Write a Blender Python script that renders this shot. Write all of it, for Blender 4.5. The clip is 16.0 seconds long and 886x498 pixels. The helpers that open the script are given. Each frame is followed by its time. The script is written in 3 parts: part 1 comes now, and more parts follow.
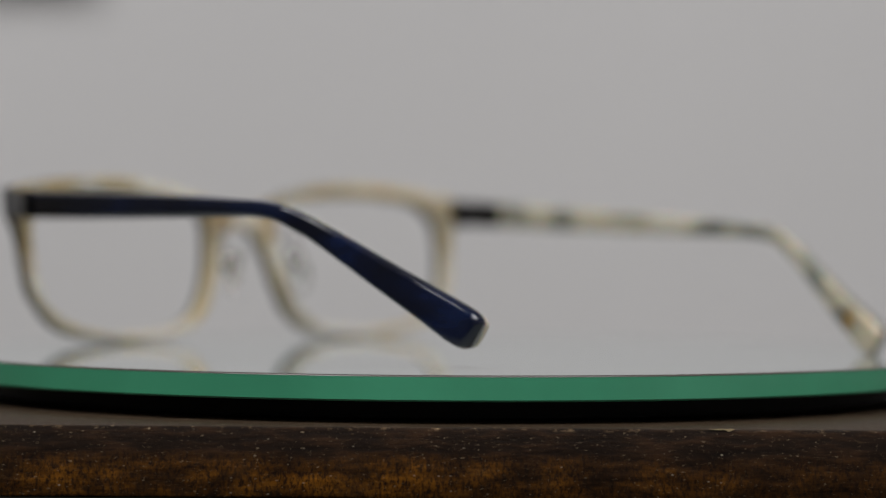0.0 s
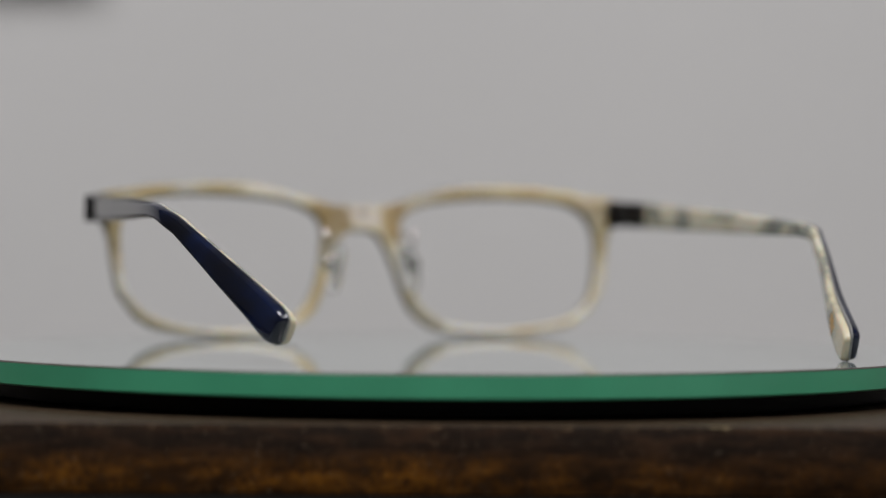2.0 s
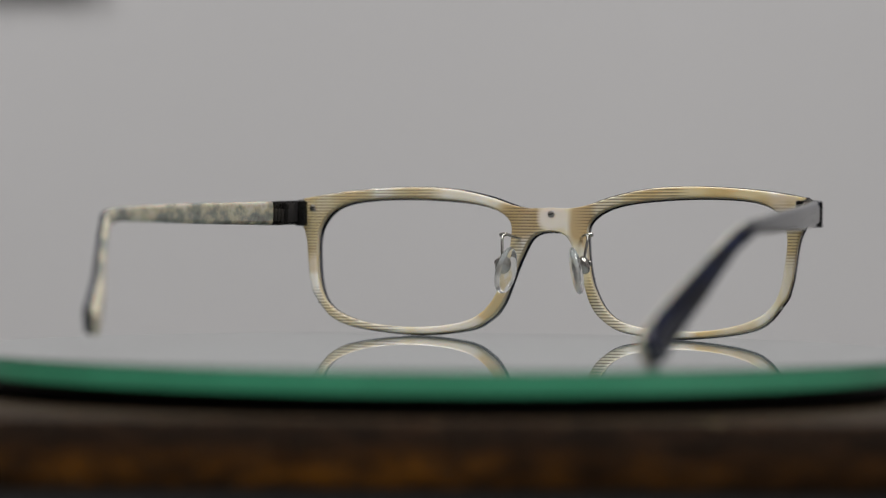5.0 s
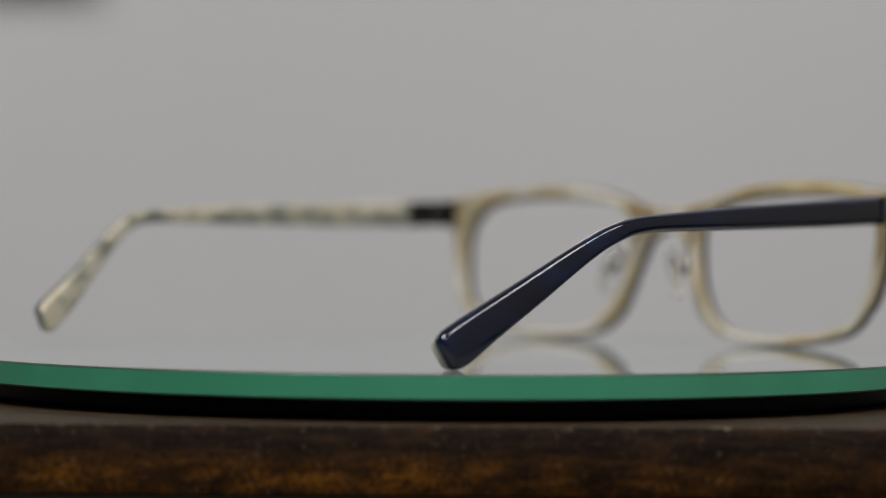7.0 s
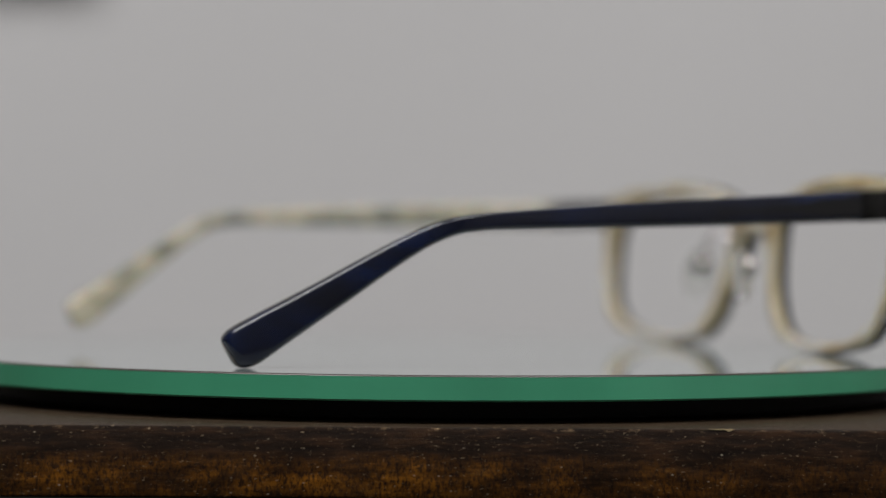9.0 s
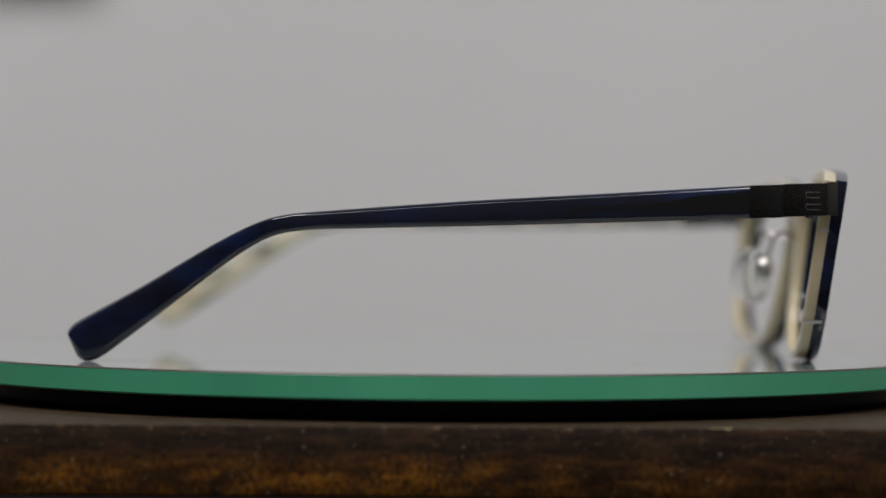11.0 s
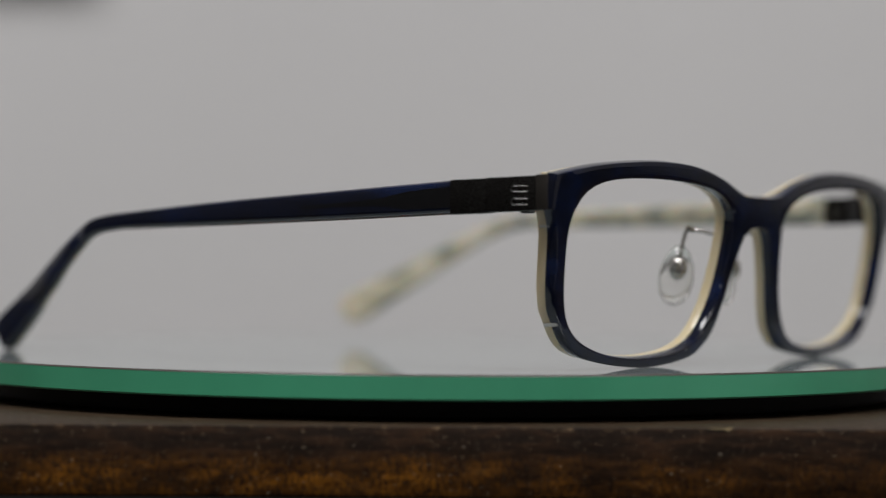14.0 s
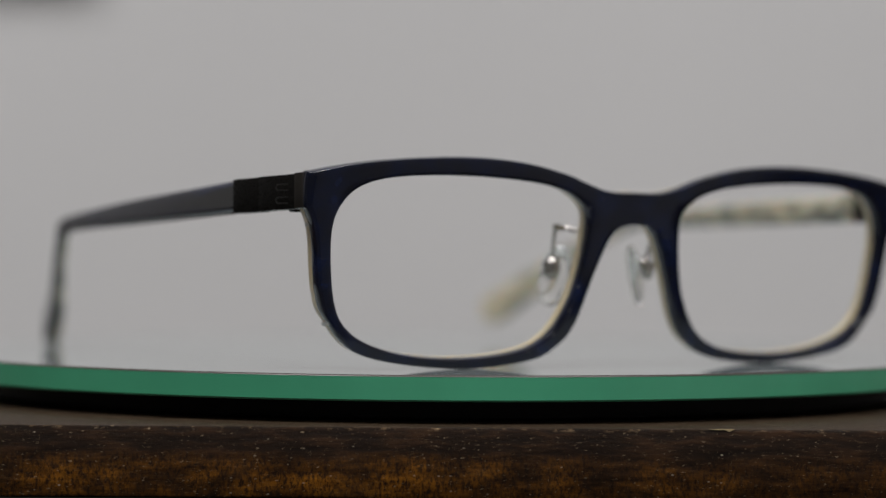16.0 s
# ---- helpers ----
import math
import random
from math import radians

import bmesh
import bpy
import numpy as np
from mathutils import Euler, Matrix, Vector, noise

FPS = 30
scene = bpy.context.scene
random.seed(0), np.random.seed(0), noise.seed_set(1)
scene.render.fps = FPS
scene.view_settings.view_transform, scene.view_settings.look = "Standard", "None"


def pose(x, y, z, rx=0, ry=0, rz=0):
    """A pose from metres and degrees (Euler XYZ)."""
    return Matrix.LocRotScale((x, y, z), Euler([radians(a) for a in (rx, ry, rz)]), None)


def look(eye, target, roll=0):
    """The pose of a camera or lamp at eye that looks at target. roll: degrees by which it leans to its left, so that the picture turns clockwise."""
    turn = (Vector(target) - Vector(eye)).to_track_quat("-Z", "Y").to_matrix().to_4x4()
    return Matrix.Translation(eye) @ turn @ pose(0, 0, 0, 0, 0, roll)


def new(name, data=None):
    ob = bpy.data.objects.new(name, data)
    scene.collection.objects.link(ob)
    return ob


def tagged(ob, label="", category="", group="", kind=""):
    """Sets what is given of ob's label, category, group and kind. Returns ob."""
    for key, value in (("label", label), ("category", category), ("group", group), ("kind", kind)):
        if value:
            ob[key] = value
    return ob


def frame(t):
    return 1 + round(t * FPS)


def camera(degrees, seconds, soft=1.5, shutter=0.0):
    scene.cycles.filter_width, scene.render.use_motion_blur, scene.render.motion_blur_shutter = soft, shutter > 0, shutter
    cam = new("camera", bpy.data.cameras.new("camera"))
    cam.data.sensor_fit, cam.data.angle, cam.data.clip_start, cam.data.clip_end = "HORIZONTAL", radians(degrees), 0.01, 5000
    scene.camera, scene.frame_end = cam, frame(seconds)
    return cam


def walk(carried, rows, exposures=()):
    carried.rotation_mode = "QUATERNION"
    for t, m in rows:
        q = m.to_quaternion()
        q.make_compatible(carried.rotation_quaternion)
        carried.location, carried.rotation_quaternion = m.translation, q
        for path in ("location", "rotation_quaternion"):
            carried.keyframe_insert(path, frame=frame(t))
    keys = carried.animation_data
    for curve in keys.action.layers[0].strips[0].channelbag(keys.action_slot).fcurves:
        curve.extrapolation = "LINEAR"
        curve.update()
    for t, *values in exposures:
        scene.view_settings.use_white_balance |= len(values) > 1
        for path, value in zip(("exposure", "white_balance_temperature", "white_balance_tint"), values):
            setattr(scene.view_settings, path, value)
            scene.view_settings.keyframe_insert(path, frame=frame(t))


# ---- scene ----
# ---- camera: it stands still on the axis of the turntable ----
EYE = Vector((0.0, -0.5, 0.01977))
YAW, PITCH, ROLL = radians(-0.0412), radians(0.1816), 0.399
AIM = EYE + Vector((-math.sin(YAW), math.cos(YAW), math.tan(PITCH)))
cam = camera(21.195, 16.0, soft=1.2)
cam.data.dof.use_dof = True
cam.data.dof.aperture_fstop = 7.9
# the lens pulls focus: a mark on the optical axis that it follows
focus_mark = new("focus_mark")
cam.data.dof.focus_object = focus_mark
FOCUS = [(0, 0.399), (0.6, 0.401), (1.2, 0.437), (2.0, 0.442), (3.2, 0.445), (3.6, 0.47), (3.9, 0.555), (4.2, 0.575), (5.0, 0.56), (6.2, 0.434), (7.0, 0.429),
         (8.0, 0.415), (9.0, 0.400), (11.3, 0.424), (12.5, 0.428), (13.6, 0.424), (14.3, 0.411), (15.0, 0.398), (16, 0.398)]


# as the lens refocuses its picture swells and shrinks a little: the camera creeps by millimetres along its axis
def creep(focus):
    return float(np.interp(focus, (0.398, 0.424, 0.443, 0.475, 0.570), (0.0025, 0.0, -0.0022, -0.0040, -0.0130)))


AXIS = (AIM - EYE).normalized()
walk(cam, [(t, look(EYE + creep(d) * AXIS, AIM + creep(d) * AXIS, ROLL)) for t, d in FOCUS],
     exposures=[(0, -0.02), (1.5, 0.02), (2.5, -0.03), (3.5, -0.07), (4.2, -0.06), (7.0, -0.09), (8.0, -0.05), (9.0, -0.02), (12.5, 0.0), (14.5, -0.03), (16, 0.0)])

# the turntable's turn: clockwise from above, even speed
SPEED, BEHIND = 12.029, 3.6
# where the spectacles stand on the mirror when seen from behind
PLACE = pose(0.00535, 0.07545, 0.0, 0, 0, -1.63)

# ---- world and lights ----
world = bpy.data.worlds.new("world")
scene.world = world
world.use_nodes = True
world.node_tree.nodes["Background"].inputs[0].default_value = (0.6, 0.6, 0.62, 1)
world.node_tree.nodes["Background"].inputs[1].default_value = 0.05


def ceiling_lamp(x, y, z, sx, sy, watts, colour):
    data = bpy.data.lights.new("ceiling_panel_light", "AREA")
    data.shape, data.size, data.size_y = "RECTANGLE", sx, sy
    data.energy, data.color = watts, colour
    ob = new("ceiling_panel_light", data)
    ob.location = (x, y, z)
    return ob


ceiling_lamp(-0.7, -0.55, 1.735, 0.65, 0.65, 21.2, (1.0, 0.985, 0.992))
ceiling_lamp(0.55, -0.75, 1.735, 0.65, 0.65, 21.4, (1.0, 0.985, 0.992))
ceiling_lamp(0.0, -1.7, 1.735, 1.4, 0.25, 13.8, (1.0, 0.99, 0.995))


# ---- materials ----
MM = 0.001

def material(name, base, rough=0.5, metal=0.0, **more):
    mat = bpy.data.materials.new(name)
    mat.use_nodes = True
    shader = mat.node_tree.nodes["Principled BSDF"]
    shader.inputs["Base Color"].default_value = (*base, 1)
    shader.inputs["Roughness"].default_value = rough
    shader.inputs["Metallic"].default_value = metal
    for key, value in more.items():
        shader.inputs[key.replace("_", " ")].default_value = value
    return mat, mat.node_tree.nodes, mat.node_tree.links, shader


def texcoord(nodes, links, scale):
    tc, mp = nodes.new("ShaderNodeTexCoord"), nodes.new("ShaderNodeMapping")
    mp.inputs["Scale"].default_value = scale
    links.new(tc.outputs["Object"], mp.inputs["Vector"])
    return mp.outputs["Vector"]


def noise_tex(nodes, links, vec, scale, detail=4.0, rough=0.55):
    n = nodes.new("ShaderNodeTexNoise")
    n.inputs["Scale"].default_value, n.inputs["Detail"].default_value, n.inputs["Roughness"].default_value = scale, detail, rough
    links.new(vec, n.inputs["Vector"])
    return n.outputs["Fac"]


def ramp(nodes, links, fac, stops):
    r = nodes.new("ShaderNodeValToRGB")
    while len(r.color_ramp.elements) < len(stops):
        r.color_ramp.elements.new(0.5)
    for e, (pos, col) in zip(r.color_ramp.elements, stops):
        e.position, e.color = pos, (*col, 1) if len(col) == 3 else col
    links.new(fac, r.inputs["Fac"])
    return r.outputs["Color"]


def mixed(nodes, links, fac, a, b, mode="MIX"):
    m = nodes.new("ShaderNodeMix")
    m.data_type, m.blend_type = "RGBA", mode
    if isinstance(fac, float):
        m.inputs["Factor"].default_value = fac
    else:
        links.new(fac, m.inputs["Factor"])
    for k, v in ((6, a), (7, b)):
        if isinstance(v, tuple):
            m.inputs[k].default_value = (*v, 1)
        else:
            links.new(v, m.inputs[k])
    return m.outputs[2]


def math_node(nodes, links, op, a, b):
    m = nodes.new("ShaderNodeMath")
    m.operation = op
    for k, v in enumerate((a, b)):
        if isinstance(v, (int, float)):
            m.inputs[k].default_value = v
        else:
            links.new(v, m.inputs[k])
    return m.outputs[0]


def bumped(nodes, links, shader, height, strength, distance):
    b = nodes.new("ShaderNodeBump")
    b.inputs["Strength"].default_value, b.inputs["Distance"].default_value = strength, distance
    links.new(height, b.inputs["Height"])
    links.new(b.outputs["Normal"], shader.inputs["Normal"])


def make_wall(name, colour, rough=0.8):
    mat, n, l, s = material(name, colour, rough)
    v = texcoord(n, l, (1, 1, 1))
    big = noise_tex(n, l, v, 1.7, 3)
    dark = tuple(c * 0.94 for c in colour)
    l.new(ramp(n, l, big, [(0.3, dark), (0.7, colour)]), s.inputs["Base Color"])
    bumped(n, l, s, noise_tex(n, l, v, 420, 5), 0.25, 0.0006)
    return mat


def make_blue():
    mat, n, l, s = material("navy_acetate", (0.002, 0.004, 0.02), 0.05, Specular_IOR_Level=0.5)
    v = texcoord(n, l, (1, 0.25, 1))
    cloud = noise_tex(n, l, v, 190, 3)
    l.new(ramp(n, l, cloud, [(0.32, (0.0024, 0.0032, 0.0085)), (0.5, (0.0028, 0.0050, 0.0170)), (0.7, (0.0040, 0.0100, 0.0400))]), s.inputs["Base Color"])
    fine = noise_tex(n, l, v, 1400, 4)
    l.new(ramp(n, l, fine, [(0.3, (0.06,) * 3), (0.8, (0.13,) * 3)]), s.inputs["Roughness"])
    return mat


def make_horn(name, stretch, period, white, seed):
    """Laminated horn: cream and white clouds with fine brown lines across z in places."""
    mat, n, l, s = material(name, (0.6, 0.5, 0.3), 0.3, Coat_Weight=0.3, Coat_Roughness=0.06, Subsurface_Weight=0.55, Subsurface_Scale=0.002)
    s.inputs["Subsurface Radius"].default_value = (1.0, 0.8, 0.5)
    v = texcoord(n, l, stretch)
    off = n.new("ShaderNodeVectorMath")
    off.operation = "ADD"
    off.inputs[1].default_value = (seed, seed * 0.37, seed * 0.71)
    l.new(v, off.inputs[0])
    clouds = noise_tex(n, l, off.outputs[0], 62, 2.5, 0.5)
    base = ramp(n, l, clouds, [(0.33, (0.50, 0.38, 0.185)), (0.41, (0.56, 0.45, 0.245)), (0.48, (0.58, 0.50, 0.31)), (0.54, (0.63, 0.58, 0.44)), (0.60, white)])
    sep = n.new("ShaderNodeSeparateXYZ")
    tc = n.new("ShaderNodeTexCoord")
    l.new(tc.outputs["Object"], sep.inputs[0])
    wob = noise_tex(n, l, off.outputs[0], 35, 2)
    phase = math_node(n, l, "ADD", math_node(n, l, "MULTIPLY", sep.outputs["Z"], 2 * math.pi / period), math_node(n, l, "MULTIPLY", wob, 4.0))
    lines = math_node(n, l, "POWER", math_node(n, l, "ADD", math_node(n, l, "MULTIPLY", math_node(n, l, "SINE", phase, 0), 0.5), 0.5), 2.2)

    def blot(cx, cz, rx, rz, most):
        """A soft-edged patch of the sheet, 0 to most."""
        gx = math_node(n, l, "DIVIDE", math_node(n, l, "ADD", sep.outputs["X"], -cx * MM), rx * MM)
        gz = math_node(n, l, "DIVIDE", math_node(n, l, "ADD", sep.outputs["Z"], -cz * MM), rz * MM)
        far = math_node(n, l, "ADD", math_node(n, l, "POWER", math_node(n, l, "ABSOLUTE", gx, 0), 3.0), math_node(n, l, "POWER", math_node(n, l, "ABSOLUTE", gz, 0), 3.0))
        m = n.new("ShaderNodeMapRange")
        m.inputs["From Min"].default_value, m.inputs["From Max"].default_value, m.inputs["To Max"].default_value = 1.5, 0.5, most
        l.new(math_node(n, l, "ADD", far, math_node(n, l, "MULTIPLY", math_node(n, l, "ADD", wob, -0.5), 2.4)), m.inputs["Value"])
        return m.outputs[0]

    tan, pale = (0.40, 0.275, 0.115), (0.66, 0.63, 0.57)
    for cx, cz, rx, rz, tone, most in ((-8, 29, 6, 4.5, tan, 0.75), (-15, 8, 5, 6, (0.56, 0.46, 0.27), 0.8), (-60, 19, 4, 3.5, tan, 0.45), (-25, 2.5, 9, 3, pale, 0.85), (-22, 35, 5, 3, pale, 0.7),
                                       (0.9, 29.6, 3.9, 2.9, (0.66, 0.61, 0.55), 0.88), (8.2, 29, 3.4, 6, tan, 0.85), (56, 32, 6, 3, tan, 0.6), (30, 2, 8, 3, pale, 0.85), (46, 3, 7, 3, tan, 0.4), (61, 15, 3, 6, pale, 0.5)):
        base = mixed(n, l, blot(cx, cz, rx, rz, most), base, tone)
    zone = 0.0
    for cx, cz, rx, rz in ((-48, 33, 17, 8.5), (-60, 27.5, 7, 7.5), (-48, 6, 12, 7), (-7, 26.5, 5.5, 6.5), (20, 32, 13, 8), (60, 25.5, 6, 7.5), (16, 9, 6, 7.5)):
        zone = math_node(n, l, "MAXIMUM", zone, blot(cx, cz, rx, rz, 1.0))
    clear = math_node(n, l, "SUBTRACT", 1.0, blot(0.9, 29.6, 3.9, 2.9, 1.0))
    # the lines lie in the sheet and show on its rear side only
    sepn, back = n.new("ShaderNodeSeparateXYZ"), n.new("ShaderNodeMapRange")
    l.new(tc.outputs["Normal"], sepn.inputs[0])
    back.inputs["From Min"].default_value, back.inputs["From Max"].default_value = -0.25, -0.55
    l.new(sepn.outputs["Y"], back.inputs["Value"])
    base = mixed(n, l, back.outputs[0], (0.56, 0.475, 0.31), base)
    fac = math_node(n, l, "MULTIPLY", math_node(n, l, "MULTIPLY", lines, math_node(n, l, "MULTIPLY", zone, clear)), math_node(n, l, "MULTIPLY", back.outputs[0], 0.92))
    l.new(mixed(n, l, fac, base, (0.085, 0.06, 0.035)), s.inputs["Base Color"])
    return mat


def make_temple_horn():
    """Cream horn with grey-green and white streaks along the temple."""
    mat, n, l, s = material("streaked_horn", (0.6, 0.5, 0.3), 0.2, Coat_Weight=0.3, Coat_Roughness=0.08, Subsurface_Weight=0.2, Subsurface_Scale=0.0015)
    v = texcoord(n, l, (0.6, 0.42, 0.75))
    streak = noise_tex(n, l, v, 175, 4, 0.6)
    col = ramp(n, l, streak, [(0.35, (0.12, 0.12, 0.10)), (0.45, (0.25, 0.26, 0.22)), (0.52, (0.52, 0.47, 0.33)), (0.60, (0.64, 0.60, 0.50)), (0.72, (0.40, 0.38, 0.31))])
    # the sheet runs out into plain warm tan at the tip
    sep, tc, tip = n.new("ShaderNodeSeparateXYZ"), n.new("ShaderNodeTexCoord"), n.new("ShaderNodeMapRange")
    l.new(tc.outputs["Object"], sep.inputs[0])
    tip.inputs["From Min"].default_value, tip.inputs["From Max"].default_value, tip.inputs["To Max"].default_value = -0.131, -0.139, 0.7
    l.new(sep.outputs["Y"], tip.inputs["Value"])
    l.new(mixed(n, l, tip.outputs[0], col, (0.58, 0.51, 0.36)), s.inputs["Base Color"])
    return mat


def make_gunmetal():
    mat, n, l, s = material("black_gunmetal", (0.006, 0.0055, 0.005), 0.26, 0.0, Specular_IOR_Level=0.2)
    v = texcoord(n, l, (1, 0.08, 1))
    brush = noise_tex(n, l, v, 5200, 3)
    l.new(ramp(n, l, brush, [(0.3, (0.20,) * 3), (0.75, (0.36,) * 3)]), s.inputs["Roughness"])
    return mat


def make_wood():
    """Dark stained board: a black-brown finish rubbed to orange in a band, with scuffs and pale dust."""
    mat, n, l, s = material("dark_stained_wood", (0.04, 0.02, 0.01), 0.42, Specular_IOR_Level=0.12)
    v = texcoord(n, l, (1, 1, 1))
    vg = texcoord(n, l, (0.16, 1, 1.0))
    grain = noise_tex(n, l, vg, 620, 5, 0.65)
    blotch = noise_tex(n, l, texcoord(n, l, (0.6, 1, 1)), 150, 5, 0.62)
    mottle = noise_tex(n, l, v, 950, 5, 0.74)
    sep, tc = n.new("ShaderNodeSeparateXYZ"), n.new("ShaderNodeTexCoord")
    l.new(tc.outputs["Object"], sep.inputs[0])
    # rubbed band along the middle of the board's edge, stronger to one side
    band = n.new("ShaderNodeMapRange")
    band.interpolation_type = "SMOOTHSTEP"
    band.inputs["From Min"].default_value, band.inputs["From Max"].default_value = 0.0056, 0.0004
    dz = math_node(n, l, "ABSOLUTE", math_node(n, l, "ADD", sep.outputs["Z"], 0.0091), 0)
    l.new(dz, band.inputs["Value"])
    side = n.new("ShaderNodeMapRange")
    side.interpolation_type = "SMOOTHSTEP"
    side.inputs["From Min"].default_value, side.inputs["From Max"].default_value = 0.055, -0.01
    side.inputs["To Min"].default_value = 0.36
    l.new(sep.outputs["X"], side.inputs["Value"])
    wear = math_node(n, l, "MULTIPLY", math_node(n, l, "MULTIPLY", band.outputs[0], side.outputs[0]), math_node(n, l, "MAXIMUM", math_node(n, l, "ADD", math_node(n, l, "MULTIPLY", blotch, 3.6), -1.30), 0.10))
    pits = n.new("ShaderNodeMapRange")
    pits.inputs["From Min"].default_value, pits.inputs["From Max"].default_value, pits.inputs["To Min"].default_value = 0.43, 0.55, 0.05
    l.new(noise_tex(n, l, texcoord(n, l, (1.7, 1, 0.85)), 800, 6, 0.8), pits.inputs["Value"])
    wear = math_node(n, l, "MULTIPLY", wear, math_node(n, l, "MULTIPLY", pits.outputs[0], math_node(n, l, "ADD", math_node(n, l, "MULTIPLY", mottle, 1.4), 0.45)))
    dark = ramp(n, l, grain, [(0.3, (0.006, 0.0038, 0.0028)), (0.5, (0.016, 0.0088, 0.005)), (0.7, (0.046, 0.022, 0.010))])
    warm = ramp(n, l, grain, [(0.3, (0.085, 0.030, 0.004)), (0.62, (0.30, 0.115, 0.010)), (0.78, (0.44, 0.21, 0.03))])
    col = mixed(n, l, wear, dark, warm)
    # the flat top is a greyer brown, matt with dust
    up, gm = n.new("ShaderNodeMapRange"), n.new("ShaderNodeNewGeometry")
    sepn = n.new("ShaderNodeSeparateXYZ")
    l.new(gm.outputs["Normal"], sepn.inputs[0])
    up.inputs["From Min"].default_value, up.inputs["From Max"].default_value = 0.5, 0.95
    l.new(sepn.outputs["Z"], up.inputs["Value"])
    top = ramp(n, l, grain, [(0.3, (0.018, 0.0115, 0.0068)), (0.7, (0.044, 0.029, 0.018))])
    col = mixed(n, l, up.outputs[0], col, top)
    # dust specks and scratches
    vor = n.new("ShaderNodeTexVoronoi")
    vor.inputs["Scale"].default_value = 900
    l.new(texcoord(n, l, (0.55, 1, 1.2)), vor.inputs["Vector"])
    speck = n.new("ShaderNodeMapRange")
    speck.inputs["From Min"].default_value, speck.inputs["From Max"].default_value = 0.15, 0.05
    l.new(vor.outputs["Distance"], speck.inputs["Value"])
    rare = n.new("ShaderNodeMapRange")
    rare.inputs["From Min"].default_value, rare.inputs["From Max"].default_value = 0.79, 1.0
    sc = n.new("ShaderNodeSeparateColor")
    l.new(vor.outputs["Color"], sc.inputs[0])
    l.new(sc.outputs[0], rare.inputs["Value"])
    spk = math_node(n, l, "MULTIPLY", math_node(n, l, "MULTIPLY", speck.outputs[0], rare.outputs[0]), 0.75)
    col = mixed(n, l, spk, col, (0.55, 0.46, 0.34))
    # scuffs: short pale scratches along the grain
    scuff = n.new("ShaderNodeMapRange")
    scuff.inputs["From Min"].default_value, scuff.inputs["From Max"].default_value, scuff.inputs["To Max"].default_value = 0.60, 0.67, 0.28
    l.new(noise_tex(n, l, texcoord(n, l, (0.3, 1, 1.4)), 1900, 4, 0.74), scuff.inputs["Value"])
    col = mixed(n, l, scuff.outputs[0], col, (0.26, 0.17, 0.09))
    # small pale nicks, longer than high
    nick = n.new("ShaderNodeMapRange")
    nick.inputs["From Min"].default_value, nick.inputs["From Max"].default_value, nick.inputs["To Max"].default_value = 0.645, 0.70, 0.6
    l.new(noise_tex(n, l, texcoord(n, l, (0.35, 1, 1.0)), 2600, 3, 0.6), nick.inputs["Value"])
    col = mixed(n, l, nick.outputs[0], col, (0.40, 0.30, 0.19))
    # worn arris: bare pale wood in patches along the upper edge
    rim = n.new("ShaderNodeMapRange")
    rim.inputs["From Min"].default_value, rim.inputs["From Max"].default_value = -0.0008, -0.0003
    l.new(sep.outputs["Z"], rim.inputs["Value"])
    bare = n.new("ShaderNodeMapRange")
    bare.inputs["From Min"].default_value, bare.inputs["From Max"].default_value = 0.55, 0.66
    l.new(noise_tex(n, l, texcoord(n, l, (0.5, 1, 1)), 520, 6, 0.75), bare.inputs["Value"])
    notop = math_node(n, l, "SUBTRACT", 1.0, up.outputs[0])
    edge = math_node(n, l, "MULTIPLY", math_node(n, l, "MULTIPLY", rim.outputs[0], bare.outputs[0]), math_node(n, l, "MULTIPLY", notop, 0.7))
    l.new(mixed(n, l, edge, col, (0.30, 0.20, 0.11)), s.inputs["Base Color"])
    l.new(ramp(n, l, mottle, [(0.3, (0.34,) * 3), (0.7, (0.62,) * 3)]), s.inputs["Roughness"])
    bumped(n, l, s, math_node(n, l, "ADD", grain, math_node(n, l, "MULTIPLY", mottle, 0.6)), 0.5, 0.0003)
    return mat


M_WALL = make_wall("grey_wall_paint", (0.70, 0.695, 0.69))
# three tones for unseen walls, set by how they reflect in the navy
M_WEST_TONE = make_wall("west_reflection_tone", (0.13, 0.127, 0.123))
M_SOUTH_TONE = make_wall("south_reflection_tone", (0.22, 0.215, 0.21))
M_EAST_TONE = make_wall("east_reflection_tone", (0.48, 0.472, 0.468))
M_CEIL = make_wall("ceiling_paint", (0.82, 0.82, 0.81))
M_FLOOR = make_wall("floor_vinyl", (0.16, 0.15, 0.145), 0.5)
M_BLUE = make_blue()
M_HORN = make_horn("striped_horn", (1.0, 0.3, 0.55), 0.00074, (0.70, 0.68, 0.61), 0.0)
M_THORN = make_temple_horn()
M_INK, *_ = material("black_in_navy", (0.0022, 0.0022, 0.003), 0.06)
M_CORE, *_ = material("clear_white_acetate", (0.5, 0.5, 0.48), 0.08, Transmission_Weight=0.6)
M_METAL = make_gunmetal()
M_STEEL, *_ = material("polished_steel", (0.46, 0.445, 0.42), 0.15, 1.0)
# even pale tone that imitates the glints on the rim
M_GLINT, *_ = material("painted_glint", (0.52, 0.51, 0.48), 0.12)
M_HEAD, *_ = material("satin_steel", (0.40, 0.38, 0.35), 0.4, 1.0)
M_EDGE, *_ = material("dark_grey_steel", (0.05, 0.045, 0.04), 0.3, 0.7)
M_PLATE, *_ = material("dark_plate_steel", (0.045, 0.042, 0.042), 0.34, 0.5)
M_SLOT, *_ = material("slot_steel", (0.09, 0.09, 0.087), 0.3, 1.0)
